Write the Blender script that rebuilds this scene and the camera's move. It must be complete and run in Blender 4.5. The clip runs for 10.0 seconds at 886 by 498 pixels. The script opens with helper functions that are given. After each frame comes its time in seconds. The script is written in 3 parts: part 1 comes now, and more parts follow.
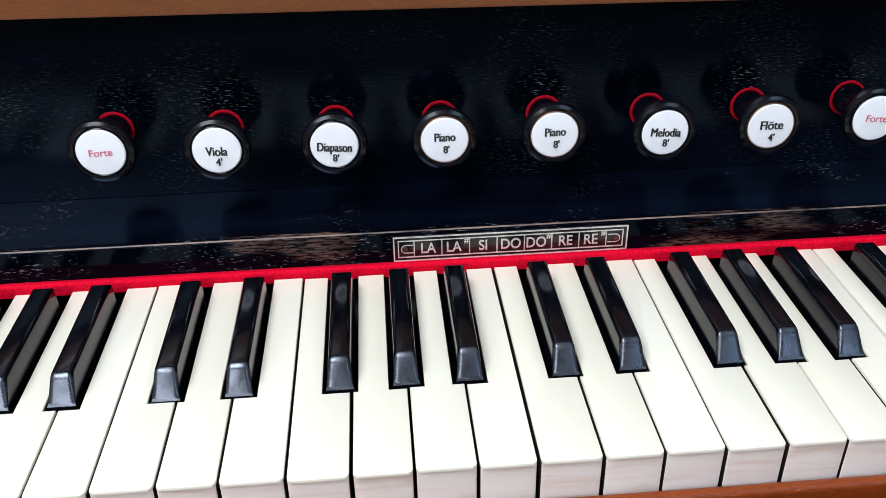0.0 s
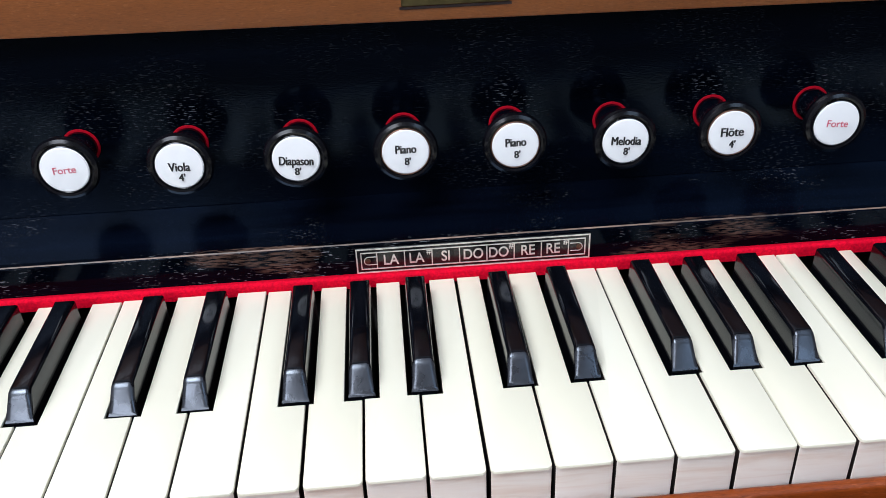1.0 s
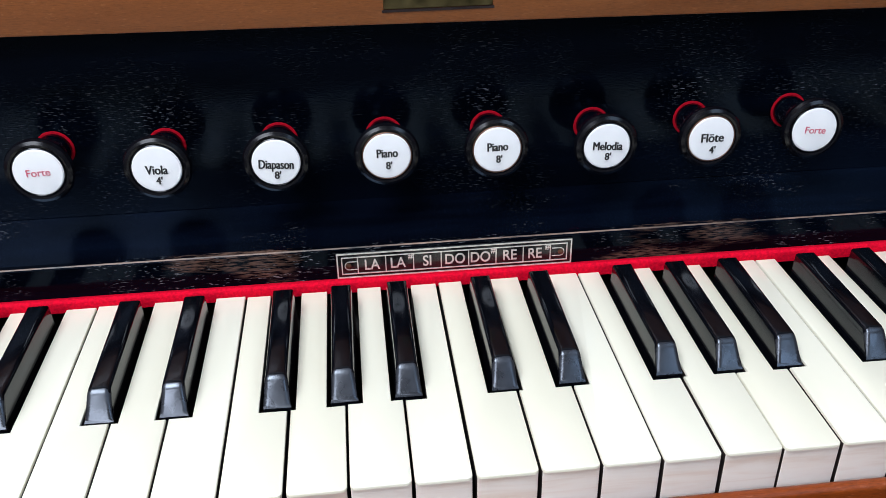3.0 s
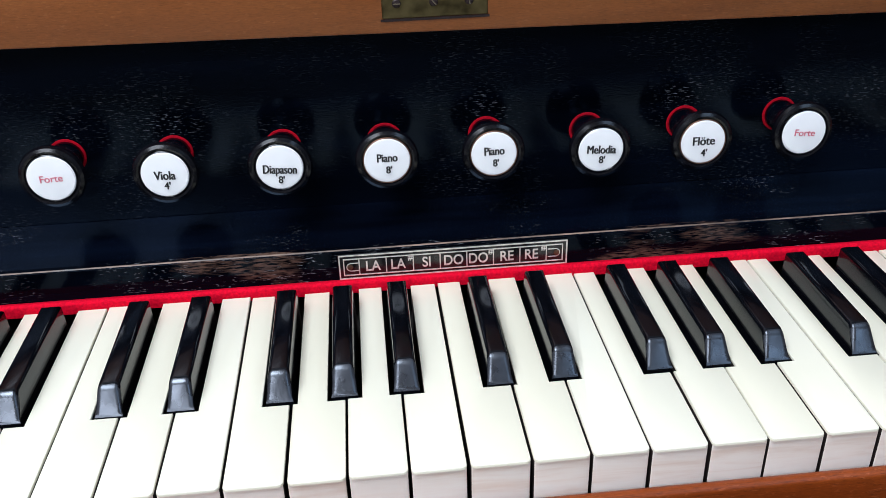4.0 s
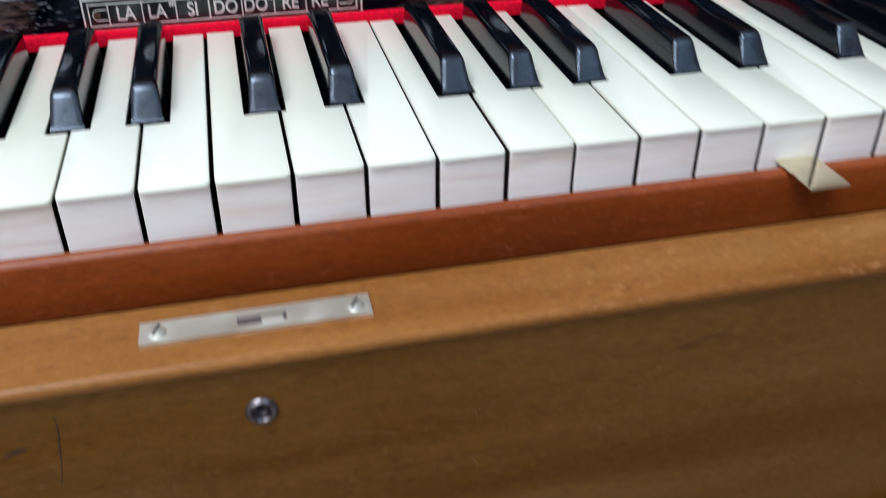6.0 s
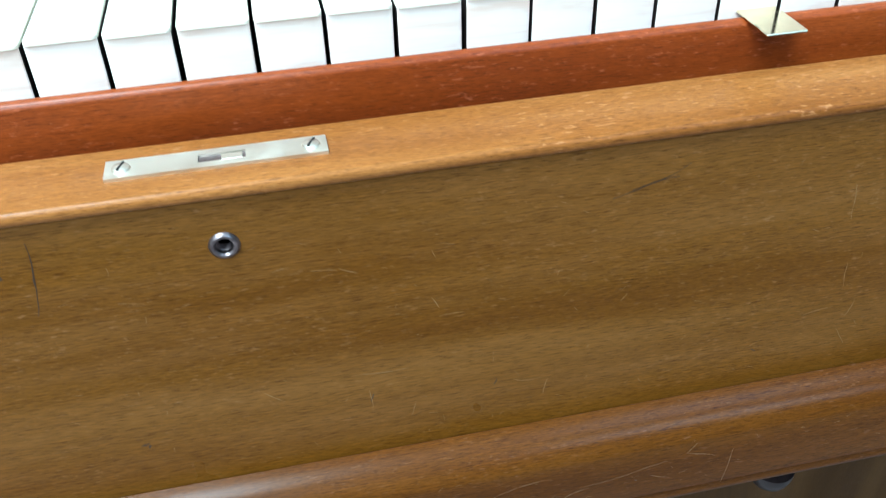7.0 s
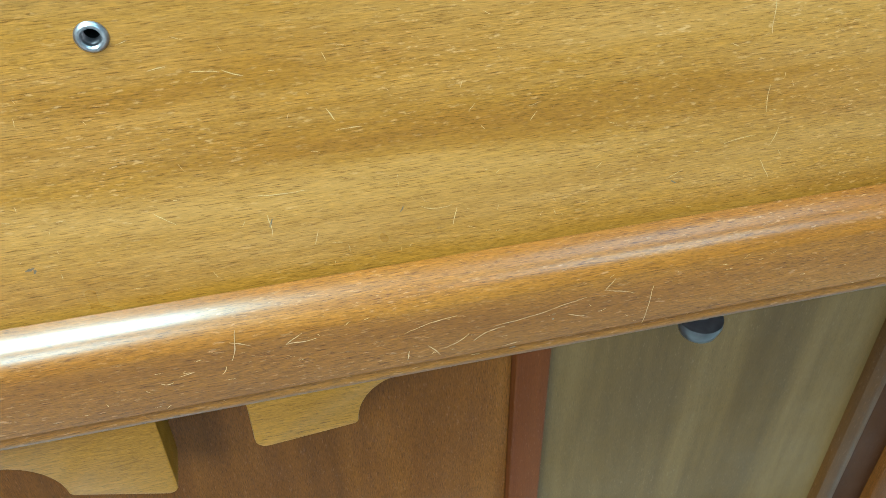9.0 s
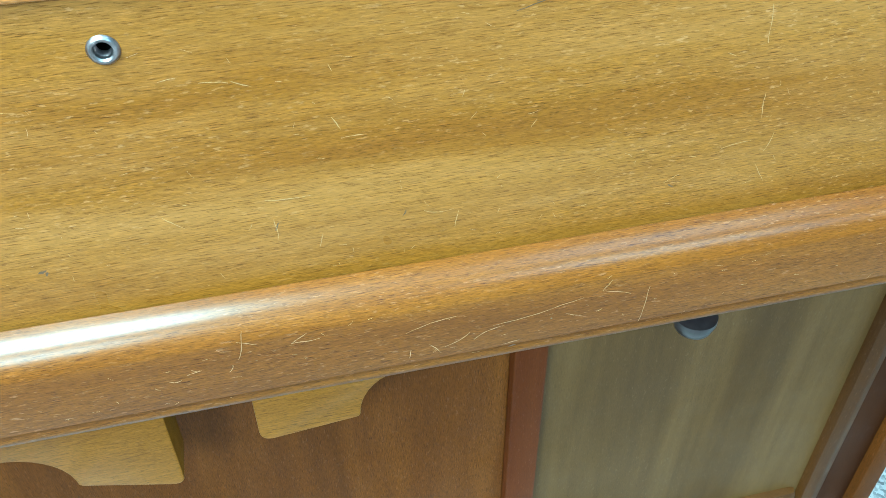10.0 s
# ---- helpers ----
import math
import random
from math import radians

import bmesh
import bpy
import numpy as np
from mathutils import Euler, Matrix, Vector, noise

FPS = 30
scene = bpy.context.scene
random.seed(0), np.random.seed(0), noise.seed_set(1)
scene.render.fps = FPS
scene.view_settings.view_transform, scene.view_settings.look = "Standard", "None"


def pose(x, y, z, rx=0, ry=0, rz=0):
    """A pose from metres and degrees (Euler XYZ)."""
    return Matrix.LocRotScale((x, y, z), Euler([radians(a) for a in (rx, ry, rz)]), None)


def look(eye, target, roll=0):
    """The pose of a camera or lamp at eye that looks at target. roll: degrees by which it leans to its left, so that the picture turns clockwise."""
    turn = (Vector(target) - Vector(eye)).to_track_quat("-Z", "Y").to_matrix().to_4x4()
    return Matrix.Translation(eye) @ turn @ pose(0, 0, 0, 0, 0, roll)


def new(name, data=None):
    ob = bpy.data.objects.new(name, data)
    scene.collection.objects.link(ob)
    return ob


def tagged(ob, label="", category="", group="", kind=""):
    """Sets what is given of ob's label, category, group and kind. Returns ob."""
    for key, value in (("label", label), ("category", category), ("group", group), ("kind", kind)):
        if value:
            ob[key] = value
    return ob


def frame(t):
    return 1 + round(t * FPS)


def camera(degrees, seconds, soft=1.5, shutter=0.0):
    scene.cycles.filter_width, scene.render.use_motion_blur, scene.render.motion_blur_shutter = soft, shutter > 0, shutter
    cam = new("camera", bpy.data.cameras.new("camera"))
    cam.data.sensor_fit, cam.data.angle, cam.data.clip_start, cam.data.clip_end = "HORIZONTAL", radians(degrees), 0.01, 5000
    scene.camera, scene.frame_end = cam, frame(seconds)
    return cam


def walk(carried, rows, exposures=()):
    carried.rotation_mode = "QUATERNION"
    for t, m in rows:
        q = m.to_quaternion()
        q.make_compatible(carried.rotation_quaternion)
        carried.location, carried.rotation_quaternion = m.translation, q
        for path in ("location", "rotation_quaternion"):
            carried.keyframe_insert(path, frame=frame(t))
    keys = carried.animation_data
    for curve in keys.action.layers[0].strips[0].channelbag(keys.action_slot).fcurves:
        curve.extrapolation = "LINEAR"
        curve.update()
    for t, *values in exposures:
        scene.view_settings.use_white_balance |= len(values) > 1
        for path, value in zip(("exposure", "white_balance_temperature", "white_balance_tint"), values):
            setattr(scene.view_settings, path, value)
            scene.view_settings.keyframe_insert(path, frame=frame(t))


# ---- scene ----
cam = camera(52.5, 10.0, soft=0.75, shutter=0.5)
PATH = [
    (0, (-0.0521, -0.2423, 0.9979), (0.0091, 0.6136, 0.4845), -1.09),
    (0.5, (-0.0404, -0.2440, 0.9981), (0.0098, 0.6155, 0.4894), -2.25),
    (1, (-0.0290, -0.2455, 0.9999), (0.0228, 0.6157, 0.4943), -2.27),
    (1.5, (-0.0295, -0.2437, 0.9988), (0.0362, 0.6181, 0.4958), -1.92),
    (2, (-0.0346, -0.2412, 0.9943), (0.0511, 0.6227, 0.4981), -1.25),
    (2.5, (-0.0368, -0.2384, 0.9946), (0.0548, 0.6239, 0.4966), -0.82),
    (4, (-0.0298, -0.2586, 0.9977), (0.0442, 0.6132, 0.5134), -1.81),
    (4.5, (-0.0238, -0.2541, 0.9871), (0.0561, 0.6192, 0.5065), -2.13),
    (5, (0.0107, -0.2157, 0.9489), (0.1315, 0.6279, 0.4257), -1.76),
    (5.5, (0.0178, -0.2180, 0.9177), (0.1521, 0.6094, 0.3724), -1.82),
    (6, (0.0119, -0.2527, 0.8928), (0.2072, 0.5624, 0.3474), 0.12),
    (6.2, (0.0146, -0.2684, 0.8844), (0.2068, 0.5276, 0.3103), -0.43),
    (7.3, (0.0374, -0.2957, 0.8605), (0.1874, 0.4876, 0.2573), -1.78),
    (7.5, (0.0444, -0.3178, 0.8461), (0.2142, 0.4746, 0.2602), -2.32),
    (8, (0.0502, -0.3008, 0.8398), (0.2139, 0.4437, 0.1926), -1.35),
    (8.5, (0.0423, -0.3028, 0.8416), (0.2193, 0.4369, 0.1923), -0.20),
    (9, (0.0525, -0.3025, 0.8302), (0.2159, 0.4340, 0.1737), -1.06),
    (9.5, (0.0500, -0.3018, 0.8366), (0.2171, 0.4240, 0.1693), -0.67),
    (10, (0.0510, -0.3019, 0.8426), (0.2136, 0.4177, 0.1675), -0.67),
]
EXPOSURE = [(0.0, 0.0, 6070, 10), (5.0, 0.0, 5930, 8), (6.0, -0.04, 5600, 5), (6.2, 0.22, 5550, 4), (7.3, 1.45, 5000, -18), (8.0, 2.7, 4550, -32), (9.0, 2.7, 4500, -35), (10.0, 2.7, 4350, -38)]
walk(cam, [(t, look(eye, target, roll)) for t, eye, target, roll in PATH], EXPOSURE)

# ---- light ----
world = bpy.data.worlds.new("sky")
scene.world = world
world.use_nodes = True
wn = world.node_tree.nodes
sky = wn.new("ShaderNodeTexSky")
sky.sky_type, sky.sun_disc = "NISHITA", False
sky.sun_elevation, sky.sun_rotation = radians(40), radians(200)
wn["Background"].inputs["Strength"].default_value = 0.12
world.node_tree.links.new(sky.outputs[0], wn["Background"].inputs["Color"])


ROOM_X, ROOM_Y0, ROOM_Y1, ROOM_H = 2.3, -1.9, 0.62, 3.0
WINDOWS = [(-1.08, 1.25), (1.3, 1.1)]          # centre and width of the windows behind the player
SILL, HEAD = 1.8, 2.9
ROOFS = [(-1.60, -0.25, -1.25, -0.05), (0.75, 1.85, -1.25, -0.05)]     # skylights: x from, x to, y from, y to


def daylight(name, place, w, h, power, tint):
    lamp = bpy.data.lights.new(name, "AREA")
    lamp.shape, lamp.size, lamp.size_y, lamp.energy, lamp.color = "RECTANGLE", w, h, power, tint
    ob = new(name, lamp)
    ob.matrix_world = place
    return ob


for (x0, x1, y0, y1), power, tint in zip(ROOFS, (75, 6), ((0.95, 0.97, 1.0), (0.72, 0.86, 1.0))):
    daylight("skylight_daylight", pose((x0 + x1) / 2, (y0 + y1) / 2, ROOM_H + 0.05), x1 - x0 - .1, y1 - y0 - .1, power, tint)
for (wx, ww), power, tint in zip(WINDOWS, (28, 9), ((0.92, 0.94, 1.0), (0.62, 0.80, 1.0))):
    daylight("window_daylight", pose(wx, ROOM_Y0 - 0.03, (SILL + HEAD) / 2, 90, 0, 0), ww - .1, HEAD - SILL - .1, power, tint)


# ---- materials ----
def material(name, rough=0.4, metal=0.0, coat=0.0):
    m = bpy.data.materials.new(name)
    m.use_nodes = True
    b = m.node_tree.nodes["Principled BSDF"]
    b.inputs["Roughness"].default_value = rough
    b.inputs["Metallic"].default_value = metal
    b.inputs["Coat Weight"].default_value = coat
    b.inputs["Coat Roughness"].default_value = 0.12
    return m, m.node_tree.nodes, m.node_tree.links, b


def coords(n, l, scale, turn=(0, 0, 0), per_object=False):
    tc, mp = n.new("ShaderNodeTexCoord"), n.new("ShaderNodeMapping")
    mp.inputs["Scale"].default_value = scale
    mp.inputs["Rotation"].default_value = [radians(a) for a in turn]
    l.new(tc.outputs["Object"], mp.inputs["Vector"])
    if per_object:
        info, mul = n.new("ShaderNodeObjectInfo"), n.new("ShaderNodeVectorMath")
        mul.operation = "SCALE"
        mul.inputs[0].default_value = (7.0, 13.0, 5.0)
        l.new(info.outputs["Random"], mul.inputs["Scale"])
        l.new(mul.outputs[0], mp.inputs["Location"])
    return mp.outputs["Vector"]


def noise_tex(n, l, vec, scale, detail=4, rough=0.55, distort=0.0):
    t = n.new("ShaderNodeTexNoise")
    t.inputs["Scale"].default_value, t.inputs["Detail"].default_value = scale, detail
    t.inputs["Roughness"].default_value, t.inputs["Distortion"].default_value = rough, distort
    l.new(vec, t.inputs["Vector"])
    return t.outputs["Fac"]


def ramp(n, l, fac, stops):
    r = n.new("ShaderNodeValToRGB")
    e = r.color_ramp.elements
    while len(e) < len(stops):
        e.new(0.5)
    for el, (p, c) in zip(e, stops):
        el.position, el.color = p, (*c, 1) if len(c) == 3 else c
    l.new(fac, r.inputs["Fac"])
    return r.outputs["Color"]


def mix(n, l, fac, a, b, kind="MIX"):
    m = n.new("ShaderNodeMix")
    m.data_type, m.blend_type = "RGBA", kind
    for sock, v in ((0, fac), (6, a), (7, b)):
        if isinstance(v, (int, float)):
            m.inputs[sock].default_value = v
        elif isinstance(v, tuple):
            m.inputs[sock].default_value = (*v, 1)
        else:
            l.new(v, m.inputs[sock])
    return m.outputs[2]


def bump(n, l, b, height, strength, dist=0.001):
    bp = n.new("ShaderNodeBump")
    bp.inputs["Strength"].default_value, bp.inputs["Distance"].default_value = strength, dist
    l.new(height, bp.inputs["Height"])
    l.new(bp.outputs["Normal"], b.inputs["Normal"])


def grey(v):
    return (v, v, v)


def wood(name, dark, mid, light, grain="X", rough=0.32, coat=0.0, wear=0.25, gloss=0.2, bleach=0.0, fine=1.0, sheen=0.24):
    """Varnished wood: broad patches of tone, growth lines, short dark pores along the grain, pale scuffs."""
    m, n, l, b = material(name, rough, 0, coat)
    b.inputs["Specular IOR Level"].default_value = gloss
    b.inputs["Coat Roughness"].default_value = sheen

    def along(lengthwise, across, turn=(0, 0, 0)):
        return coords(n, l, (lengthwise, across, across) if grain == "X" else (across, across, lengthwise), turn)

    broad = noise_tex(n, l, along(2.4, 24.0), 1.0, 5, 0.6, 0.3)
    col = ramp(n, l, broad, [(0.30, dark), (0.5, mid), (0.70, light)])
    lines = noise_tex(n, l, along(4.5, 95.0, (0, 1.5, 0)), 1.0, 5, 0.6, 0.2)
    col = mix(n, l, 0.8, col, ramp(n, l, lines, [(0.30, (0.86, 0.81, 0.74)), (0.5, grey(1.0)), (0.70, (1.12, 1.12, 1.08))]), "MULTIPLY")
    pores = noise_tex(n, l, along(170, 2500), 1.0, 3, 0.65)
    dense = noise_tex(n, l, along(9, 60), 1.0, 3, 0.6)
    pore_c = ramp(n, l, pores, [(0.34, (0.42, 0.34, 0.26)), (0.44, grey(0.94)), (0.53, grey(1.0)), (0.68, (1.36, 1.34, 1.32))])
    pore_f = ramp(n, l, dense, [(0.35, grey(0.55 * fine)), (0.62, grey(min(1.0, 0.95 * fine)))])
    col = mix(n, l, pore_f, col, pore_c, "MULTIPLY")
    short = noise_tex(n, l, along(420, 2100, (0, 2, 0)), 1.0, 2, 0.5)
    col = mix(n, l, 0.45 * fine, col, ramp(n, l, short, [(0.34, grey(0.55)), (0.46, grey(1.0)), (0.66, grey(1.2))]), "MULTIPLY")
    patch = noise_tex(n, l, coords(n, l, (14, 14, 14)), 1.0, 3, 0.6)
    if bleach:                                     # varnish gone thin: paler, greyer patches
        fade = noise_tex(n, l, along(3.5, 30, (0, 2, 0)), 1.0, 6, 0.68)
        pale = mix(n, l, 0.85, tuple(min(1, c * k) for c, k in zip(light, (1.22, 1.30, 2.5))), pore_c, "MULTIPLY")
        col = mix(n, l, ramp(n, l, fade, [(0.40, grey(0)), (0.66, grey(bleach))]), col, pale)
    scuff = noise_tex(n, l, along(240, 850, (8, 5, 12)), 1.0, 3, 0.6)
    scuff_f = mix(n, l, 1.0, ramp(n, l, scuff, [(0.60, grey(0)), (0.69, grey(1))]), ramp(n, l, patch, [(0.38, grey(0.15)), (0.60, grey(wear))]), "MULTIPLY")
    col = mix(n, l, scuff_f, col, tuple(min(1, c * 1.5 + 0.045) for c in light))
    l.new(col, b.inputs["Base Color"])
    l.new(ramp(n, l, patch, [(0.3, grey(rough * 0.85)), (0.7, grey(rough * 1.3))]), b.inputs["Roughness"])
    bump(n, l, b, pores, 0.10, 0.0004)
    return m


WOOD_PANEL = wood("honey_wood", (0.1224, 0.0441, 0.0040), (0.1436, 0.0570, 0.0058), (0.1681, 0.0720, 0.0092), wear=0.6, bleach=0.7, gloss=0.12)
WOOD_RAIL = wood("amber_wood", (0.0569, 0.0163, 0.0013), (0.0831, 0.0265, 0.0022), (0.1076, 0.0386, 0.0041), rough=0.45, coat=0.40, wear=0.4, gloss=0.03, sheen=0.26, bleach=0.2)
WOOD_LOCK = wood("pale_amber_wood", (0.1855, 0.0618, 0.0105), (0.2679, 0.1010, 0.0209), (0.3400, 0.1463, 0.0397), coat=0.12, wear=0.6, gloss=0.12)
WOOD_SLIP = wood("red_mahogany", (0.1438, 0.0240, 0.0031), (0.2125, 0.0396, 0.0043), (0.2812, 0.0624, 0.0090), rough=0.36, coat=0.1, wear=0.45, gloss=0.3, fine=0.8)
WOOD_LID = wood("walnut_lid", (0.17, 0.052, 0.013), (0.24, 0.077, 0.020), (0.295, 0.11, 0.032), wear=0.2, gloss=0.35, fine=0.6)
WOOD_UPRIGHT = wood("brown_upright_wood", (0.0472, 0.0137, 0.0014), (0.0732, 0.0217, 0.0024), (0.0991, 0.0320, 0.0044), "Z", rough=0.5, wear=0.15, gloss=0.05)
WOOD_POST = wood("red_brown_post_wood", (0.0443, 0.0092, 0.0015), (0.0607, 0.0141, 0.0021), (0.0754, 0.0193, 0.0034), "Z", rough=0.45, wear=0.1, gloss=0.06, fine=0.4)
# brown wood darkened by the recess's shade, painted into all three tones
WOOD_RECESS = wood("shaded_recess_wood", (0.0148, 0.0038, 0.0008), (0.0246, 0.0067, 0.0013), (0.0344, 0.0101, 0.0021), "Z", rough=0.5, wear=0.1, gloss=0.05, fine=0.5)
WOOD_VENEER = wood("olive_veneer", (0.0492, 0.0227, 0.0053), (0.0722, 0.0349, 0.0089), (0.0918, 0.0470, 0.0147), "Z", rough=0.42, wear=0.05, gloss=0.08, fine=0.35)
WOOD_STILE = wood("dark_amber_stile_wood", (0.0328, 0.0109, 0.0014), (0.0476, 0.0164, 0.0022), (0.0623, 0.0231, 0.0038), "Z", rough=0.4, wear=0.2, gloss=0.12, fine=0.6)
WOOD_LEVER = wood("lever_wood", (0.1317, 0.0489, 0.0031), (0.1759, 0.0706, 0.0055), (0.2092, 0.0903, 0.0109), rough=0.42, wear=0.15, gloss=0.08)


def make_ivory():
    m, n, l, b = material("ivory_key", 0.22)
    v = coords(n, l, (30, 9, 30), per_object=True)
    f = noise_tex(n, l, v, 1.0, 3)
    info = n.new("ShaderNodeObjectInfo")
    tone = ramp(n, l, info.outputs["Random"], [(0.0, (0.86, 0.82, 0.66)), (1.0, (0.88, 0.85, 0.71))])
    col = mix(n, l, ramp(n, l, f, [(0.35, grey(0)), (0.7, grey(0.35))]), tone, (0.84, 0.79, 0.62))
    l.new(col, b.inputs["Base Color"])
    fine = noise_tex(n, l, coords(n, l, (400, 60, 400)), 1.0, 3)
    bump(n, l, b, fine, 0.04, 0.0003)
    return m


def make_key_wood():
    m, n, l, b = material("pale_key_wood", 0.5)
    v = coords(n, l, (18, 40, 190), (0, 6, 0), per_object=True)
    f = noise_tex(n, l, v, 1.0, 4, 0.6, 0.5)
    col = ramp(n, l, f, [(0.3, (0.80, 0.66, 0.56)), (0.5, (0.90, 0.81, 0.73)), (0.72, (0.93, 0.87, 0.80))])
    l.new(col, b.inputs["Base Color"])
    return m


def make_ebony(name, worn):
    m, n, l, b = material(name, 0.12, 0, 0.0 if worn else 0.08)
    b.inputs["Specular IOR Level"].default_value = 1.0 if worn else 0.38
    b.inputs["Specular Tint"].default_value = (0.80, 0.88, 1.0, 1)
    v = coords(n, l, (300, 40, 300), per_object=True)
    f = noise_tex(n, l, v, 1.0, 3)
    low, high = ((0.006, 0.006, 0.008), (0.020, 0.020, 0.025)) if worn else ((0.0012, 0.0014, 0.0024), (0.004, 0.0045, 0.007))
    l.new(ramp(n, l, f, [(0.3, low), (0.75, high)]), b.inputs["Base Color"])
    rough = noise_tex(n, l, coords(n, l, (90, 90, 90), per_object=True), 1.0, 4)
    dull = (0.20, 0.36) if worn else (0.07, 0.18)
    l.new(ramp(n, l, rough, [(0.35, grey(dull[0])), (0.7, grey(dull[1]))]), b.inputs["Roughness"])
    bump(n, l, b, noise_tex(n, l, coords(n, l, (700, 700, 700), per_object=True), 1.0, 3) if worn else rough, 0.10 if worn else 0.05, 0.0005)
    return m


def make_black(name, wear_low, brown, rub_low=0.52, gloss=0.09, rubs=(), knobs=False, blue_sheen=1.0):
    """Black lacquer with pale scratches along the grain; brown where it is rubbed through."""
    m, n, l, b = material(name, 0.16, 0, 0.0)
    b.inputs["Specular IOR Level"].default_value = gloss
    # the sky's blue reflection is put into both tint and base colour
    b.inputs["Specular Tint"].default_value = (0.50, 0.70, 1.0, 1)
    base = noise_tex(n, l, coords(n, l, (6, 60, 60)), 1.0, 4)
    col = ramp(n, l, base, [(0.35, tuple(c * blue_sheen for c in (0.0005, 0.0009, 0.0024))), (0.75, tuple(c * blue_sheen for c in (0.0014, 0.0028, 0.0075)))])
    spots = noise_tex(n, l, coords(n, l, (270, 2000, 2000), (0, 3, 0)), 1.0, 2, 0.5)
    patch = noise_tex(n, l, coords(n, l, (17, 20, 20)), 1.0, 3, 0.6)
    sf = ramp(n, l, spots, [(0.645, grey(0)), (0.70, grey(1))])
    pf = ramp(n, l, patch, [(wear_low, grey(0)), (wear_low + 0.16, grey(1))])
    if knobs:                                      # scuffed by fingers above each stop knob
        sep = n.new("ShaderNodeSeparateXYZ")
        l.new(coords(n, l, (1, 1, 1)), sep.inputs[0])
        step, wrap, size = n.new("ShaderNodeMath"), n.new("ShaderNodeMath"), n.new("ShaderNodeMath")
        step.operation, wrap.operation, size.operation = "MULTIPLY_ADD", "WRAP", "ABSOLUTE"
        step.inputs[1].default_value, step.inputs[2].default_value = 1 / .0555, .1884 / .0555
        wrap.inputs[1].default_value, wrap.inputs[2].default_value = 0.5, -0.5
        l.new(sep.outputs["X"], step.inputs[0])
        l.new(step.outputs[0], wrap.inputs[0])
        l.new(wrap.outputs[0], size.inputs[0])
        high = n.new("ShaderNodeMapRange")
        high.inputs["From Min"].default_value, high.inputs["From Max"].default_value = 0.80, 0.88
        l.new(sep.outputs["Z"], high.inputs["Value"])
        near = mix(n, l, 1.0, ramp(n, l, size.outputs[0], [(0.05, grey(1)), (0.36, grey(0))]), ramp(n, l, high.outputs[0], [(0.22, grey(0)), (0.34, grey(1)), (0.44, grey(0.6)), (0.54, grey(0))]), "MULTIPLY")
        loose = ramp(n, l, patch, [(0.42, grey(0)), (0.60, grey(1))])
        pf = mix(n, l, 1.0, mix(n, l, 1.0, near, loose, "MULTIPLY"), mix(n, l, 1.0, pf, grey(0.20), "MULTIPLY"), "LIGHTEN")
        sf = ramp(n, l, spots, [(0.615, grey(0)), (0.68, grey(1))])
    col = mix(n, l, mix(n, l, 1.0, sf, pf, "MULTIPLY"), col, (0.27, 0.28, 0.30))
    if brown:
        rub = noise_tex(n, l, coords(n, l, (11, 30, 70)), 1.0, 3, 0.55)
        streak = noise_tex(n, l, coords(n, l, (150, 420, 1200)), 1.0, 3, 0.6)
        if rubs:                                   # places along the strip where hands have worn it
            sep = n.new("ShaderNodeSeparateXYZ")
            l.new(coords(n, l, (1, 1, 1)), sep.inputs[0])
            where = n.new("ShaderNodeMapRange")
            where.inputs["From Min"].default_value, where.inputs["From Max"].default_value = -0.25, 0.25
            l.new(sep.outputs["X"], where.inputs["Value"])
            stops = [(0.0, grey(0.12))]
            for x0, x1, much in rubs:
                a, b2 = (x0 + 0.25) / 0.5, (x1 + 0.25) / 0.5
                stops += [(a, grey(0.12)), (a * .7 + b2 * .3, grey(much)), (a * .35 + b2 * .65, grey(much)), (b2, grey(0.12))]
            zone = ramp(n, l, where.outputs[0], stops)
            rub = mix(n, l, 1.0, ramp(n, l, rub, [(0.36, grey(0.1)), (0.64, grey(1))]), zone, "MULTIPLY")
        rf = mix(n, l, 1.0, ramp(n, l, rub, [(rub_low, grey(0)), (rub_low + 0.16, grey(1))]), ramp(n, l, streak, [(0.42, grey(0)), (0.6, grey(0.85))]), "MULTIPLY")
        col = mix(n, l, rf, col, (0.115, 0.068, 0.050))
    l.new(col, b.inputs["Base Color"])
    l.new(ramp(n, l, patch, [(0.3, grey(0.06)), (0.75, grey(0.22))]), b.inputs["Roughness"])
    bump(n, l, b, spots, 0.10, 0.0003)
    return m


def make_plain(name, colour, rough, metal=0.0, vary=0.12, scale=60.0, bumpy=0.0, gloss=0.5):
    m, n, l, b = material(name, rough, metal)
    b.inputs["Specular IOR Level"].default_value = gloss
    f = noise_tex(n, l, coords(n, l, grey(scale)), 1.0, 4)
    lo, hi = tuple(c * (1 - vary) for c in colour), tuple(min(1.0, c * (1 + vary)) for c in colour)
    l.new(ramp(n, l, f, [(0.3, lo), (0.7, hi)]), b.inputs["Base Color"])
    l.new(ramp(n, l, f, [(0.3, grey(rough * 0.75)), (0.7, grey(min(1, rough * 1.25)))]), b.inputs["Roughness"])
    if bumpy:
        bump(n, l, b, f, bumpy, 0.0005)
    return m


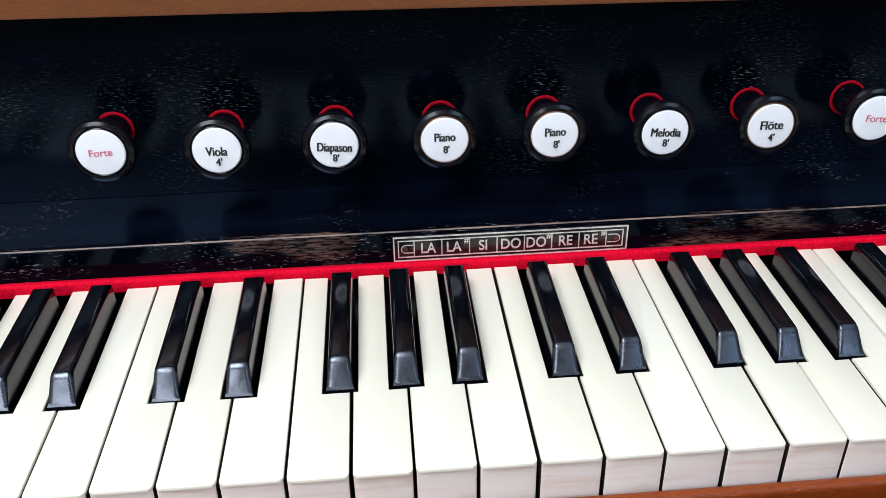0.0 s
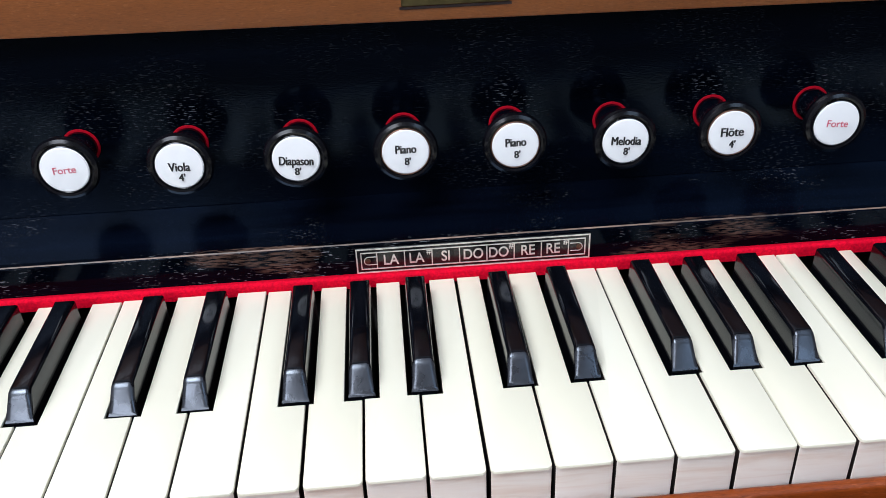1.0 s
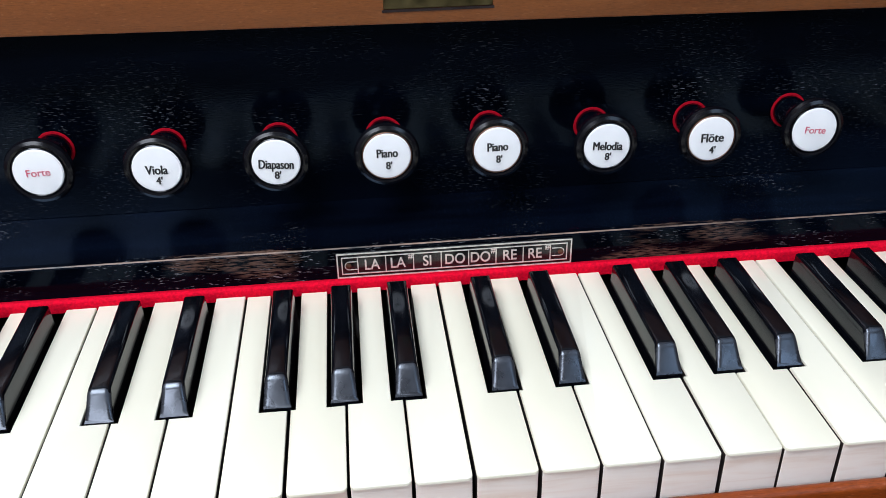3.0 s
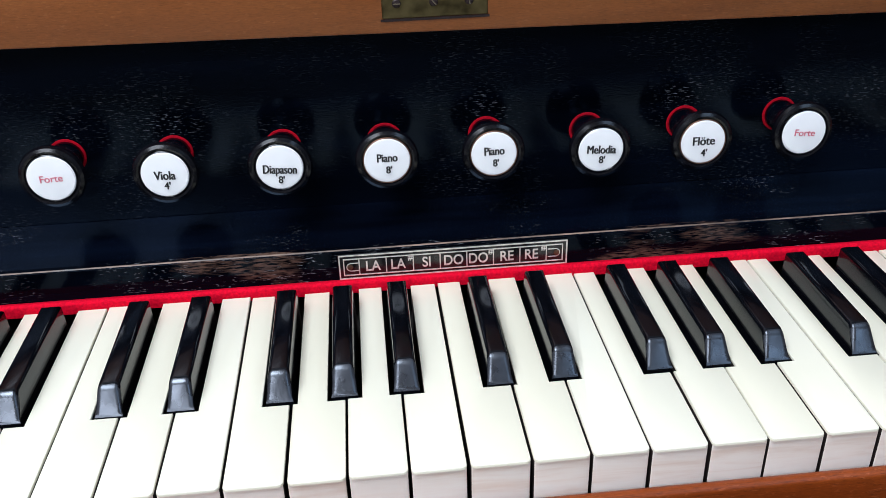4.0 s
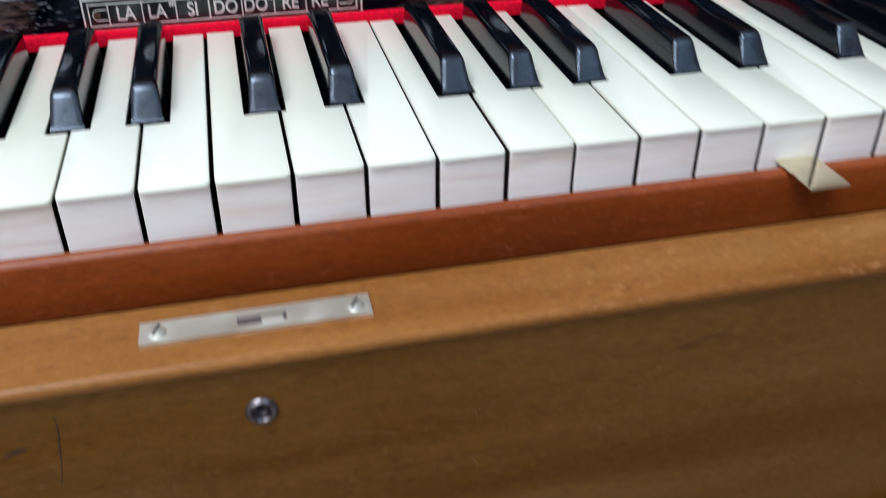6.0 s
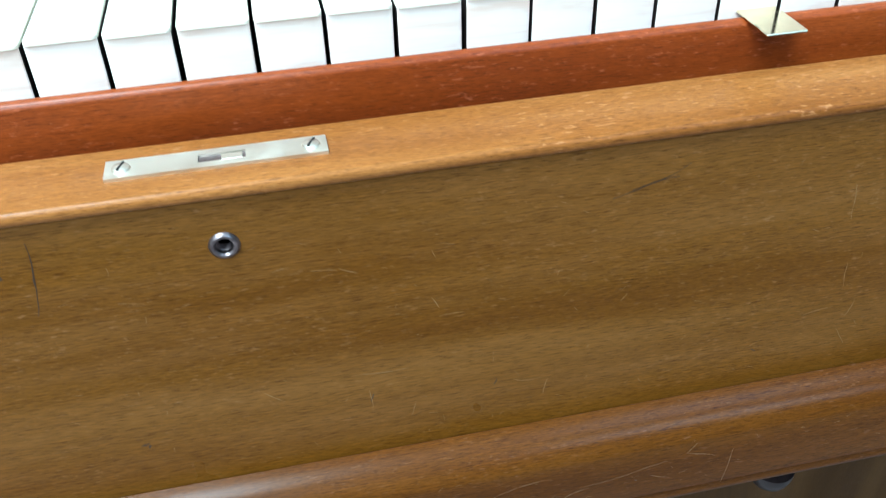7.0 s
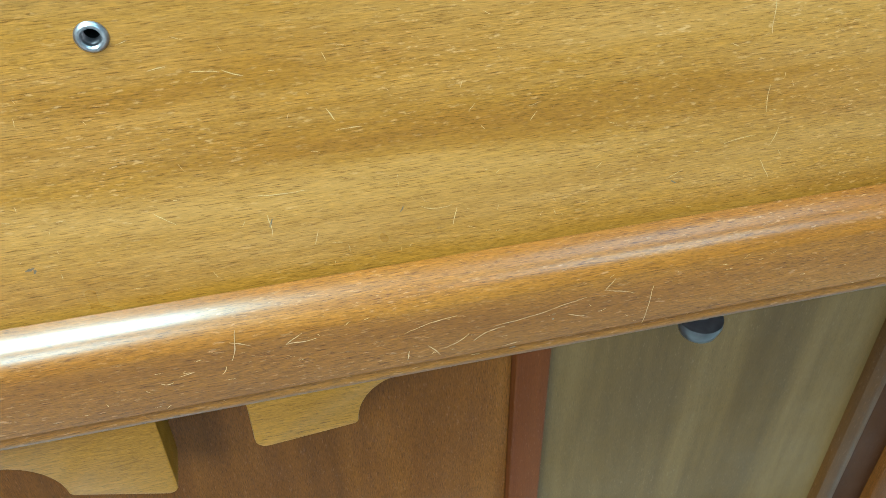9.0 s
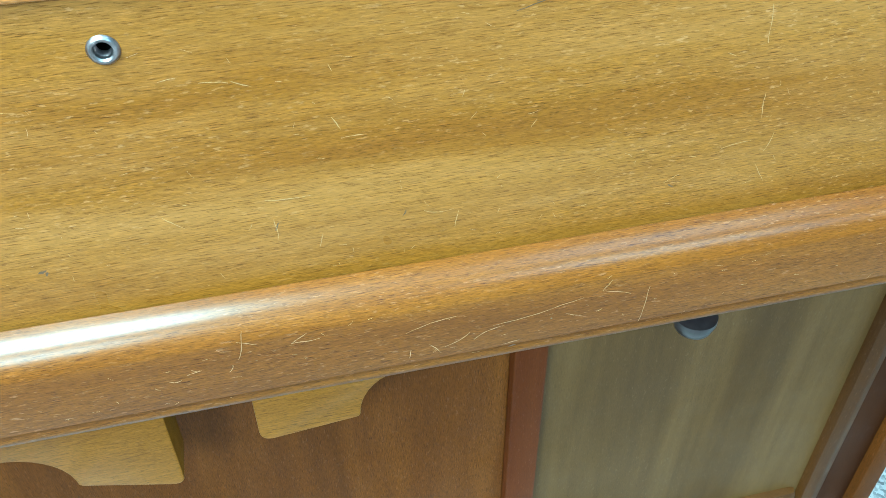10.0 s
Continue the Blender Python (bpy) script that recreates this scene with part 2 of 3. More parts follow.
def make_terrazzo():
    m, n, l, b = material("speckled_terrazzo", 0.35)
    vec = coords(n, l, grey(1))
    vo = n.new("ShaderNodeTexVoronoi")
    vo.inputs["Scale"].default_value = 320
    l.new(vec, vo.inputs["Vector"])
    sep = n.new("ShaderNodeSeparateColor")
    l.new(vo.outputs["Color"], sep.inputs[0])
    chips = ramp(n, l, sep.outputs[0], [(0.0, (0.05, 0.044, 0.046)), (0.25, (0.16, 0.14, 0.14)), (0.5, (0.30, 0.265, 0.26)), (1.0, (0.42, 0.37, 0.36))])
    col = mix(n, l, ramp(n, l, noise_tex(n, l, vec, 9, 3), [(0.4, grey(0.0)), (0.7, grey(0.25))]), chips, (0.26, 0.23, 0.225))
    l.new(col, b.inputs["Base Color"])
    return m


IVORY, KEY_WOOD = make_ivory(), make_key_wood()
EBONY, EBONY_NOSE = make_ebony("ebony_key", False), make_ebony("worn_ebony_nose", True)
BLACK_BOARD = make_black("scratched_black_lacquer", 0.47, False, gloss=0.16, knobs=True)
BLACK_STRIP = make_black("rubbed_black_lacquer", 0.47, True, 0.22, 0.10, ((-0.140, -0.060, 0.85), (0.072, 0.185, 0.72)))
# base colour raised to paint a bluish sky sheen on the ledge
BLACK_LEDGE = make_black("blue_sheen_black_lacquer", 0.56, False, gloss=1.0, blue_sheen=1.5)
WORN_EDGE = make_plain("edge_rubbed_to_wood", (0.15, 0.095, 0.07), 0.5, 0, 0.95, 45)
KNOB_BLACK = make_plain("turned_ebony", (0.003, 0.003, 0.005), 0.20, 0, 0.4, 240, 0.05, 0.35)
SHANK_BLACK = make_black("worn_ebony_shank", 0.5, False, gloss=0.12)
KEY_SIDE = make_plain("grimy_shaded_key_side", (0.014, 0.006, 0.004), 0.8, 0, 0.4, 120)
FELT = make_plain("red_felt", (0.64, 0.002, 0.022), 0.95, 0, 0.25, 700, 0.5, 0.05)
# the same red felt darkened: shadow of the knob heads in its colour
FELT_SHADED = make_plain("shaded_red_felt", (0.40, 0.004, 0.016), 0.95, 0, 0.25, 700, 0.5, 0.05)
PORCELAIN = make_plain("white_porcelain", (0.95, 0.95, 0.96), 0.08, 0, 0.02, 90)
BRASS = make_plain("polished_brass", (0.78, 0.70, 0.50), 0.14, 1, 0.06, 120, 0.02)
NICKEL = make_plain("tarnished_nickel_brass", (0.80, 0.77, 0.66), 0.44, 1, 0.04, 90, 0.02)
STEEL = make_plain("dull_steel", (0.24, 0.20, 0.20), 0.36, 1, 0.3, 400, 0.1)
DARK_METAL = make_plain("dark_blued_metal", (0.030, 0.020, 0.020), 0.40, 0.4, 0.3, 260, 0.1)
DARK_BRASS = make_plain("dark_brass_lock", (0.16, 0.13, 0.06), 0.42, 1, 0.35, 120, 0.1)
SILVER_INK = make_plain("silver_lettering", (0.72, 0.70, 0.64), 0.4, 0.4, 0.2, 400)
PLAQUE_BLACK = make_plain("black_enamel", (0.012, 0.012, 0.013), 0.22, 0, 0.4, 300)
BLACK_INK = make_plain("black_lettering", (0.012, 0.012, 0.014), 0.3, 0, 0.3, 300)
RED_INK = make_plain("faded_red_lettering", (0.62, 0.11, 0.17), 0.35, 0, 0.15, 500)
COPPER = make_plain("oxidised_screw", (0.14, 0.075, 0.05), 0.45, 0.8, 0.3, 500)
GAP_SHADE = make_plain("blue_black_gap_shade", (0.002, 0.002, 0.005), 0.9, 0, 0.3, 300, 0.0, 0.04)
# near-black colour standing in for the shade inside hollows
HOLLOW_SHADE = make_plain("painted_hollow_shade", (0.006, 0.005, 0.004), 0.8, 0, 0.3, 60)
FAINT = make_plain("faint_scratch", (0.23, 0.125, 0.040), 0.6, 0, 0.2, 500)
SCUFF = make_plain("pale_scratch", (0.165, 0.085, 0.028), 0.6, 0, 0.2, 500)
DARK_GRAIN = make_plain("dark_open_grain", (0.05, 0.022, 0.006), 0.6, 0, 0.3, 300)
WALL_PAINT = make_plain("grey_plaster", (0.26, 0.25, 0.24), 0.85, 0, 0.08, 6, 0.1)
CEIL_PAINT = make_plain("white_ceiling_paint", (0.55, 0.55, 0.54), 0.9, 0, 0.04, 6)
FLOOR_MAT = make_terrazzo()
FRAME_PAINT = make_plain("white_window_paint", (0.75, 0.75, 0.73), 0.4, 0, 0.05, 20)


# ---- mesh helpers ----
def smooth(bm, angle=35):
    for f in bm.faces:
        f.smooth = True
    for e in bm.edges:
        if len(e.link_faces) == 2 and e.calc_face_angle(0) > radians(angle):
            e.smooth = False


def mesh_of(name, bm, mat, shade=True):
    bmesh.ops.recalc_face_normals(bm, faces=bm.faces)
    if shade:
        smooth(bm)
    me = bpy.data.meshes.new(name)
    bm.to_mesh(me)
    bm.free()
    for m in (mat if isinstance(mat, (list, tuple)) else [mat]):
        me.materials.append(m)
    return me


def part(name, bm, mat, parent=None, label="", at=None):
    ob = new(name, mesh_of(name, bm, mat))
    if at is not None:
        ob.matrix_basis = at
    if parent is not None:
        ob.parent = parent
    if label:
        ob["label"] = label
    return ob


def thing(name, place, label, category, group="", kind=""):
    ob = new(name)
    ob.empty_display_size = 0.02
    ob.matrix_basis = place
    return tagged(ob, label, category, group, kind)


def box(x0, x1, y0, y1, z0, z1, bevel=0.0, seg=2):
    bm = bmesh.new()
    bmesh.ops.create_cube(bm, size=1.0)
    for v in bm.verts:
        v.co = Vector(((x0 + x1) / 2 + v.co.x * (x1 - x0), (y0 + y1) / 2 + v.co.y * (y1 - y0), (z0 + z1) / 2 + v.co.z * (z1 - z0)))
    if bevel:
        bmesh.ops.bevel(bm, geom=bm.edges[:], offset=bevel, segments=seg, affect="EDGES", profile=0.5)
    return bm


def prism(outline, axis, a, b, bevel=0.0, seg=2):
    """Extrudes a closed outline along an axis from a to b. outline: (u, v) pairs in the two other axes, in order."""
    place = {"X": lambda u, v, w: (w, u, v), "Y": lambda u, v, w: (u, w, v), "Z": lambda u, v, w: (u, v, w)}[axis]
    bm = bmesh.new()
    lo = [bm.verts.new(place(u, v, a)) for u, v in outline]
    hi = [bm.verts.new(place(u, v, b)) for u, v in outline]
    bm.faces.new(lo)
    bm.faces.new(hi[::-1])
    for i in range(len(lo)):
        j = (i + 1) % len(lo)
        bm.faces.new((lo[i], hi[i], hi[j], lo[j]))
    bmesh.ops.recalc_face_normals(bm, faces=bm.faces)
    if bevel:
        bmesh.ops.bevel(bm, geom=bm.edges[:], offset=bevel, segments=seg, affect="EDGES", profile=0.5)
    return bm


def lathe(profile, steps=32, axis="Y"):
    """Turns (radius, along) pairs round an axis; closes the ends that have no radius."""
    bm = bmesh.new()
    rings = []
    for r, a in profile:
        ring = []
        for k in range(steps if r > 1e-7 else 1):
            c, s = math.cos(2 * math.pi * k / steps) * r, math.sin(2 * math.pi * k / steps) * r
            ring.append(bm.verts.new({"Y": (c, a, s), "Z": (c, s, a), "X": (a, c, s)}[axis]))
        rings.append(ring)
    for p, q in zip(rings, rings[1:]):
        for k in range(steps):
            a, b = p[k % len(p)], p[(k + 1) % len(p)]
            c, d = q[(k + 1) % len(q)], q[k % len(q)]
            vs = []
            for v in (a, b, c, d):
                if v not in vs:
                    vs.append(v)
            if len(vs) > 2:
                bm.faces.new(vs)
    return bm


def arc(cx, cy, r, a0, a1, steps=6):
    return [(cx + r * math.cos(radians(a0 + (a1 - a0) * k / steps)), cy + r * math.sin(radians(a0 + (a1 - a0) * k / steps))) for k in range(steps + 1)]


def lettering(name, text, size, mat, parent, place, squeeze=1.0, bold=0.0, thick=0.0):
    """Flat raised letters, centred, facing the player."""
    cu = bpy.data.curves.new(name, "FONT")
    cu.body, cu.size, cu.align_x, cu.align_y = text, size, "CENTER", "CENTER"
    cu.extrude, cu.offset = 0.00008, bold
    tmp = bpy.data.objects.new(name, cu)
    scene.collection.objects.link(tmp)
    me = bpy.data.meshes.new_from_object(tmp.evaluated_get(bpy.context.evaluated_depsgraph_get()))
    bpy.data.objects.remove(tmp)
    me.materials.clear()
    me.materials.append(mat)
    me.transform(Matrix.Diagonal((squeeze, 1, 1, 1)))
    if thick:                                      # heavier strokes: the letters struck three times
        bm = bmesh.new()
        for k in (-1, 0, 1):
            twin = me.copy()
            twin.transform(Matrix.Translation((k * thick, abs(k) * thick * .3, k * .000008)))
            bm.from_mesh(twin)
            bpy.data.meshes.remove(twin)
        bm.to_mesh(me)
        bm.free()
    ob = new(name, me)
    ob.parent = parent
    ob.matrix_basis = place
    return ob


# ---- the room ----
def structure(name, bm, mat, label, category):
    return tagged(part(name, bm, mat), label, category, kind="structure")


X, Y0, Y1, H = ROOM_X, ROOM_Y0, ROOM_Y1, ROOM_H
structure("floor", box(-X - .2, X + .2, Y0 - .2, Y1 + .2, -0.1, 0), FLOOR_MAT, "grey and white speckled terrazzo floor", "floor")
structure("wall_north", box(-X - .2, X + .2, Y1, Y1 + .2, 0, H), WALL_PAINT, "plain grey plastered wall behind the organ", "wall")
structure("wall_east", box(X, X + .2, Y0, Y1, 0, H), WALL_PAINT, "plain grey plastered side wall", "wall")
structure("wall_west", box(-X - .2, -X, Y0, Y1, 0, H), WALL_PAINT, "plain grey plastered side wall", "wall")


def boxes(pieces):
    """Several boxes joined into one mesh."""
    bm = bmesh.new()
    for p in pieces:
        piece = box(*p)
        me = bpy.data.meshes.new("piece")
        piece.to_mesh(me)
        piece.free()
        bm.from_mesh(me)
        bpy.data.meshes.remove(me)
    return bm


def south_wall():
    xs = [-X - .2] + sorted(v for c, w in WINDOWS for v in (c - w / 2, c + w / 2)) + [X + .2]
    pieces = [(xs[0], xs[1], 0, H), (xs[2], xs[3], 0, H), (xs[4], xs[5], 0, H)]
    for a, b in ((xs[1], xs[2]), (xs[3], xs[4])):
        pieces += [(a, b, 0, SILL), (a, b, HEAD, H)]
    return boxes((a, b, Y0 - .2, Y0, c, d) for a, b, c, d in pieces)


structure("wall_south", south_wall(), WALL_PAINT, "grey plastered wall with two window openings", "wall")
(ax, bx, ay, by), (cx, dx, _, _) = ROOFS
structure("ceiling", boxes(((-X - .2, ax, ay, by, H, H + .1), (bx, cx, ay, by, H, H + .1), (dx, X + .2, ay, by, H, H + .1), (-X - .2, X + .2, Y0 - .2, ay, H, H + .1), (-X - .2, X + .2, by, Y1 + .2, H, H + .1))), CEIL_PAINT, "white painted ceiling with two skylight openings", "ceiling")
for k, (wx, ww) in enumerate(WINDOWS):
    win = thing(f"window_{k + 1}", pose(wx, Y0 - 0.12, SILL), "white painted wooden window letting in daylight", "window", kind="structure")
    h, a = HEAD - SILL, ww / 2
    for x0, x1, z0, z1 in ((-a, -a + .05, 0, h), (a - .05, a, 0, h), (-a + .05, a - .05, 0, .05), (-a + .05, a - .05, h - .05, h)):
        part("window_frame", box(x0, x1, -.03, .03, z0, z1, .004), FRAME_PAINT, win)

# ---- the organ's case ----
PITCH, KEY_Z = 0.0235, 0.76
HALF = 18 * PITCH
PANEL_Y, LIP_Y, RAIL_Z, RAIL_BACK = -0.0487, -0.0513, 0.7300, -0.0194
SLIP_Y, SLIP_TOP, SLIP_LOW = -0.0085, 0.7432, 0.7219
MOULD_TOP, MOULD_BOT, MOULD_Y = 0.6015, 0.5515, -0.0649
BOARD_Y, LEDGE_Z, STRIP_Y = 0.199, 0.7768, 0.1432
CASE = 0.478

organ = thing("reed_organ", pose(0, 0, 0), "old reed organ in varnished brown wood with black stop board", "organ")


def rounded(y0, y1, z0, z1, r, corners):
    """An outline in y and z; corners names those that are rounded: f/b for front or back, t/l for top or low."""
    out = []
    for key, cy, cz, a in (("ft", y0, z1, 180), ("bt", y1, z1, 90), ("bl", y1, z0, 0), ("fl", y0, z0, -90)):
        if key in corners:
            ry = cy + (r if key[0] == "f" else -r)
            rz = cz + (-r if key[1] == "t" else r)
            out += arc(ry, rz, r, a, a - 90, 6)
        else:
            out.append((cy, cz))
    return out


part("key_slip", prism(rounded(SLIP_Y, -0.0030, SLIP_LOW, SLIP_TOP, 0.0026, ("ft", "bt")), "X", -HALF - .012, HALF + .012), WOOD_SLIP, organ, "reddish mahogany strip in front of the keys")
# added dark box: paints the shadow between slip and rail
part("slip_gap", box(-HALF - .012, HALF + .012, PANEL_Y + .0205, -.0005, SLIP_LOW - .02, SLIP_LOW - .001), GAP_SHADE, organ, "dark fill painted as the shade in the gap below the key slip")
part("lock_rail", prism(rounded(LIP_Y, RAIL_BACK, RAIL_Z - .0050, RAIL_Z, 0.0022, ("ft", "fl", "bt")), "X", -CASE, CASE), WOOD_LOCK, organ, "light amber wooden rail with rounded front lip")
BUSH_X, BUSH_Z, BUSH_R = .0057, .7073, .0030


def holed_panel():
    """The front panel with a round hole bored for the metal bush."""
    y0, y1, z0, z1, q = PANEL_Y, PANEL_Y + .02, MOULD_TOP - .003, RAIL_Z - .0050, .008
    bm = boxes(((-CASE, BUSH_X - q, y0, y1, z0, z1), (BUSH_X + q, CASE, y0, y1, z0, z1), (BUSH_X - q, BUSH_X + q, y0, y1, z0, BUSH_Z - q), (BUSH_X - q, BUSH_X + q, y0, y1, BUSH_Z + q, z1)))
    inner, outer, deep = [], [], []
    for k in range(32):
        c, s = math.cos(2 * math.pi * k / 32), math.sin(2 * math.pi * k / 32)
        e = q / max(abs(c), abs(s))
        inner.append(bm.verts.new((BUSH_X + c * BUSH_R, y0, BUSH_Z + s * BUSH_R)))
        deep.append(bm.verts.new((BUSH_X + c * BUSH_R, y1, BUSH_Z + s * BUSH_R)))
        outer.append(bm.verts.new((BUSH_X + c * e, y0, BUSH_Z + s * e)))
    for k in range(32):
        j = (k + 1) % 32
        bm.faces.new((inner[k], outer[k], outer[j], inner[j]))
        bm.faces.new((inner[k], inner[j], deep[j], deep[k]))
    return bm


front_panel = part("front_panel", holed_panel(), WOOD_PANEL, organ, "honey-coloured scratched wooden front panel")


def mould_outline():
    y, t, b = MOULD_Y, MOULD_TOP, MOULD_BOT
    out = [(PANEL_Y + .02, t - .003), (PANEL_Y - .0004, t - .003), (PANEL_Y - .0010, t - .0006)]
    ctrl = ((PANEL_Y - .0016, t), (y + .0030, t - .0026), (y, t - .0130))
    for k in range(13):                            # the long worn slope of its top edge
        q = k / 12
        out.append(tuple(ctrl[0][i] * (1 - q) ** 2 + 2 * ctrl[1][i] * q * (1 - q) + ctrl[2][i] * q * q for i in (0, 1)))
    out += [(y, b + .0088), (y + .0015, b + .0080)]
    out += arc(y + .0046, b + .0040, .0041, 165, 270, 8)
    return out + [(PANEL_Y + .02, b)]


moulding = part("moulding", prism(mould_outline(), "X", -CASE, CASE), WOOD_RAIL, organ, "projecting amber rail with rounded shiny top edge")
part("key_bed", box(-CASE, CASE, PANEL_Y + .021, .5, MOULD_BOT + .002, MOULD_BOT + .022), WOOD_UPRIGHT, organ)
part("key_frame", box(-HALF - .012, HALF + .012, .021, .4, .693, .7207), WOOD_POST, organ)
# blackened so the joints above look shaded all the way down
part("key_frame", box(-HALF - .012, HALF + .012, .004, .2, .726, .7375), HOLLOW_SHADE, organ)
part("stop_board", box(-CASE + .03, CASE - .03, BOARD_Y, BOARD_Y + .015, .768, .96, .0006, 1), BLACK_BOARD, organ, "black lacquered board with pale scratches")
part("ledge", prism(rounded(STRIP_Y + .0005, BOARD_Y - .0005, .7715, LEDGE_Z, .0008, ()), "X", -CASE + .03, CASE - .03), BLACK_LEDGE, organ, "glossy black ledge below the stops")
part("name_strip", prism([(STRIP_Y, .7606), (STRIP_Y, .7768), (STRIP_Y + .0009, .7778), (STRIP_Y + .004, .7778), (STRIP_Y + .004, .7606)], "X", -CASE + .03, CASE - .03), BLACK_STRIP, organ, "black strip rubbed brown along its edge")
part("worn_edge", prism([(STRIP_Y + .0003, .7774), (STRIP_Y + .0008, .77788), (STRIP_Y + .0010, .77788), (STRIP_Y + .0006, .7773)], "X", -CASE + .03, CASE - .03), WORN_EDGE, organ, "edge rubbed down to pale wood")
part("felt", prism([(.1345, .7575)] + arc(.1362, .7622, .0017, 180, 70, 6) + [(.1428, .7610), (.1428, .7575)], "X", -HALF - .005, HALF + .005), FELT, organ, "bright red felt strip above the keys")
for s in (-1, 1):
    a, b = sorted((s * (HALF + .0125), s * CASE))
    part("cheek", box(a, b, SLIP_Y, .1985, SLIP_LOW - .0008, .80, .004), WOOD_SLIP, organ)
    a, b = sorted((s * (CASE - .03), s * CASE))
    part("case_side", box(a, b, .2145, .5, RAIL_Z, 1.02, .003), WOOD_UPRIGHT, organ)
part("case_back", box(-CASE, CASE, .5, .52, .02, 1.02), WOOD_UPRIGHT, organ)
part("case_top", box(-CASE, CASE, .24, .52, 1.0205, 1.045, .004), WOOD_LID, organ)

# lower case: centre panel, posts, side panels
part("centre_panel", box(-.1560, .1560, .002, .016, .05, MOULD_BOT + .0015), WOOD_UPRIGHT, organ, "brown upright-grained panel behind the knee levers")
for s in (-1, 1):
    def lay(name, x0, x1, y0, y1, z0, z1, mat, bev=.002, label=""):
        a, b = sorted((s * x0, s * x1))
        return part(name, box(a, b, y0, y1, z0, z1, bev), mat, organ, label)
    lay("post", .1565, .1765, -.004, .02, .02, MOULD_BOT + .0015, WOOD_POST, .0025, "dark red-brown wooden post")
    lay("side_panel", .1765, .393, .006, .018, .04, MOULD_BOT + .0015, WOOD_VENEER, .0, "olive-brown veneered panel")
    lay("stile", .391, .4095, -.002, .02, .02, MOULD_BOT + .0015, WOOD_STILE, .008, "amber wooden stile")
    lay("bottom_rail", .1770, .3905, -.001, .02, .02, .256, WOOD_STILE, .008)
    # shallow fill; the shade of a deeper recess is in its colour
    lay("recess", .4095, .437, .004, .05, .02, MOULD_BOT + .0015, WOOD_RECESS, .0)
    lay("side_board", .437, .4545, -.004, .5, .0, MOULD_BOT + .0015, WOOD_UPRIGHT, .003, "brown edge of the side board")

# ---- the keyboard ----
keyboard = thing("keyboard", pose(0, 0, KEY_Z), "reed organ keyboard with ivory and ebony keys", "keyboard")
SHARP = {0: -.0044, 1: .0010, 3: -.0047, 4: -.0013, 5: .0015}     # offset of the black key right of each white key
SHARP_AT = {-6: -.0040, -5: .0016, -3: -.0043, -2: -.0005, -1: .0023, 1: -.0047, 2: .0003, 4: -.0050, 5: -.0021, 6: .0006, 8: -.0067, 9: -.0010}     # some stand off their place
SHIFT = {-6: .0002, -5: -.0008, -3: .0004, -2: .0002, -1: .0003, 0: -.0006, 1: .0004, 2: .0001, 5: .0001, 6: -.0002, 7: -.0013, 8: -.0006}     # joints between white keys that have crept
GAPS = {-3: .00070, 0: .00075, 1: .0006, 2: .0006, 4: .00075, 5: .00042}     # half the width of each joint
HEAD_Y, BACK_Y, SLOT = 0.0456, 0.1338, 0.0074


def joint(k):
    return SHIFT.get(k, 0), GAPS.get(k, .00054), (SHARP_AT.get(k, SHARP[(k - 1) % 7]) if (k - 1) % 7 in SHARP else None)


def key_outline(i, inset, y0, r):
    (s0, g0, left), (s1, g1, right) = joint(i), joint(i + 1)
    x0, x1 = s0 + g0 + inset, PITCH + s1 - g1 - inset
    tail0 = x0 if left is None else left + SLOT + inset
    tail1 = x1 if right is None else PITCH + right - SLOT - inset
    out = arc(x0 + r, y0 + r, r, 180, 270, 4) + arc(x1 - r, y0 + r, r, 270, 360, 4)
    if right is not None:
        out += [(x1, HEAD_Y + inset), (tail1, HEAD_Y + inset)]
    out += [(tail1, BACK_Y), (tail0, BACK_Y)]
    if left is not None:
        out += [(tail0, HEAD_Y + inset), (x0, HEAD_Y + inset)]
    return out


def key_meshes(i):
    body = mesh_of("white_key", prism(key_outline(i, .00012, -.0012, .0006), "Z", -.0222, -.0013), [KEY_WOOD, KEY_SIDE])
    # all but the front near black: grime, with the joints' shade painted in
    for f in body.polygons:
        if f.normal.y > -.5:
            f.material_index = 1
    bm = prism(key_outline(i, 0, -.0021, .0021), "Z", -.0013, 0)
    top = [e for e in bm.edges if all(v.co.z > -1e-6 for v in e.verts)]
    bmesh.ops.bevel(bm, geom=top, offset=.0004, segments=2, affect="EDGES", profile=.5)
    return body, mesh_of("key_top", bm, IVORY)


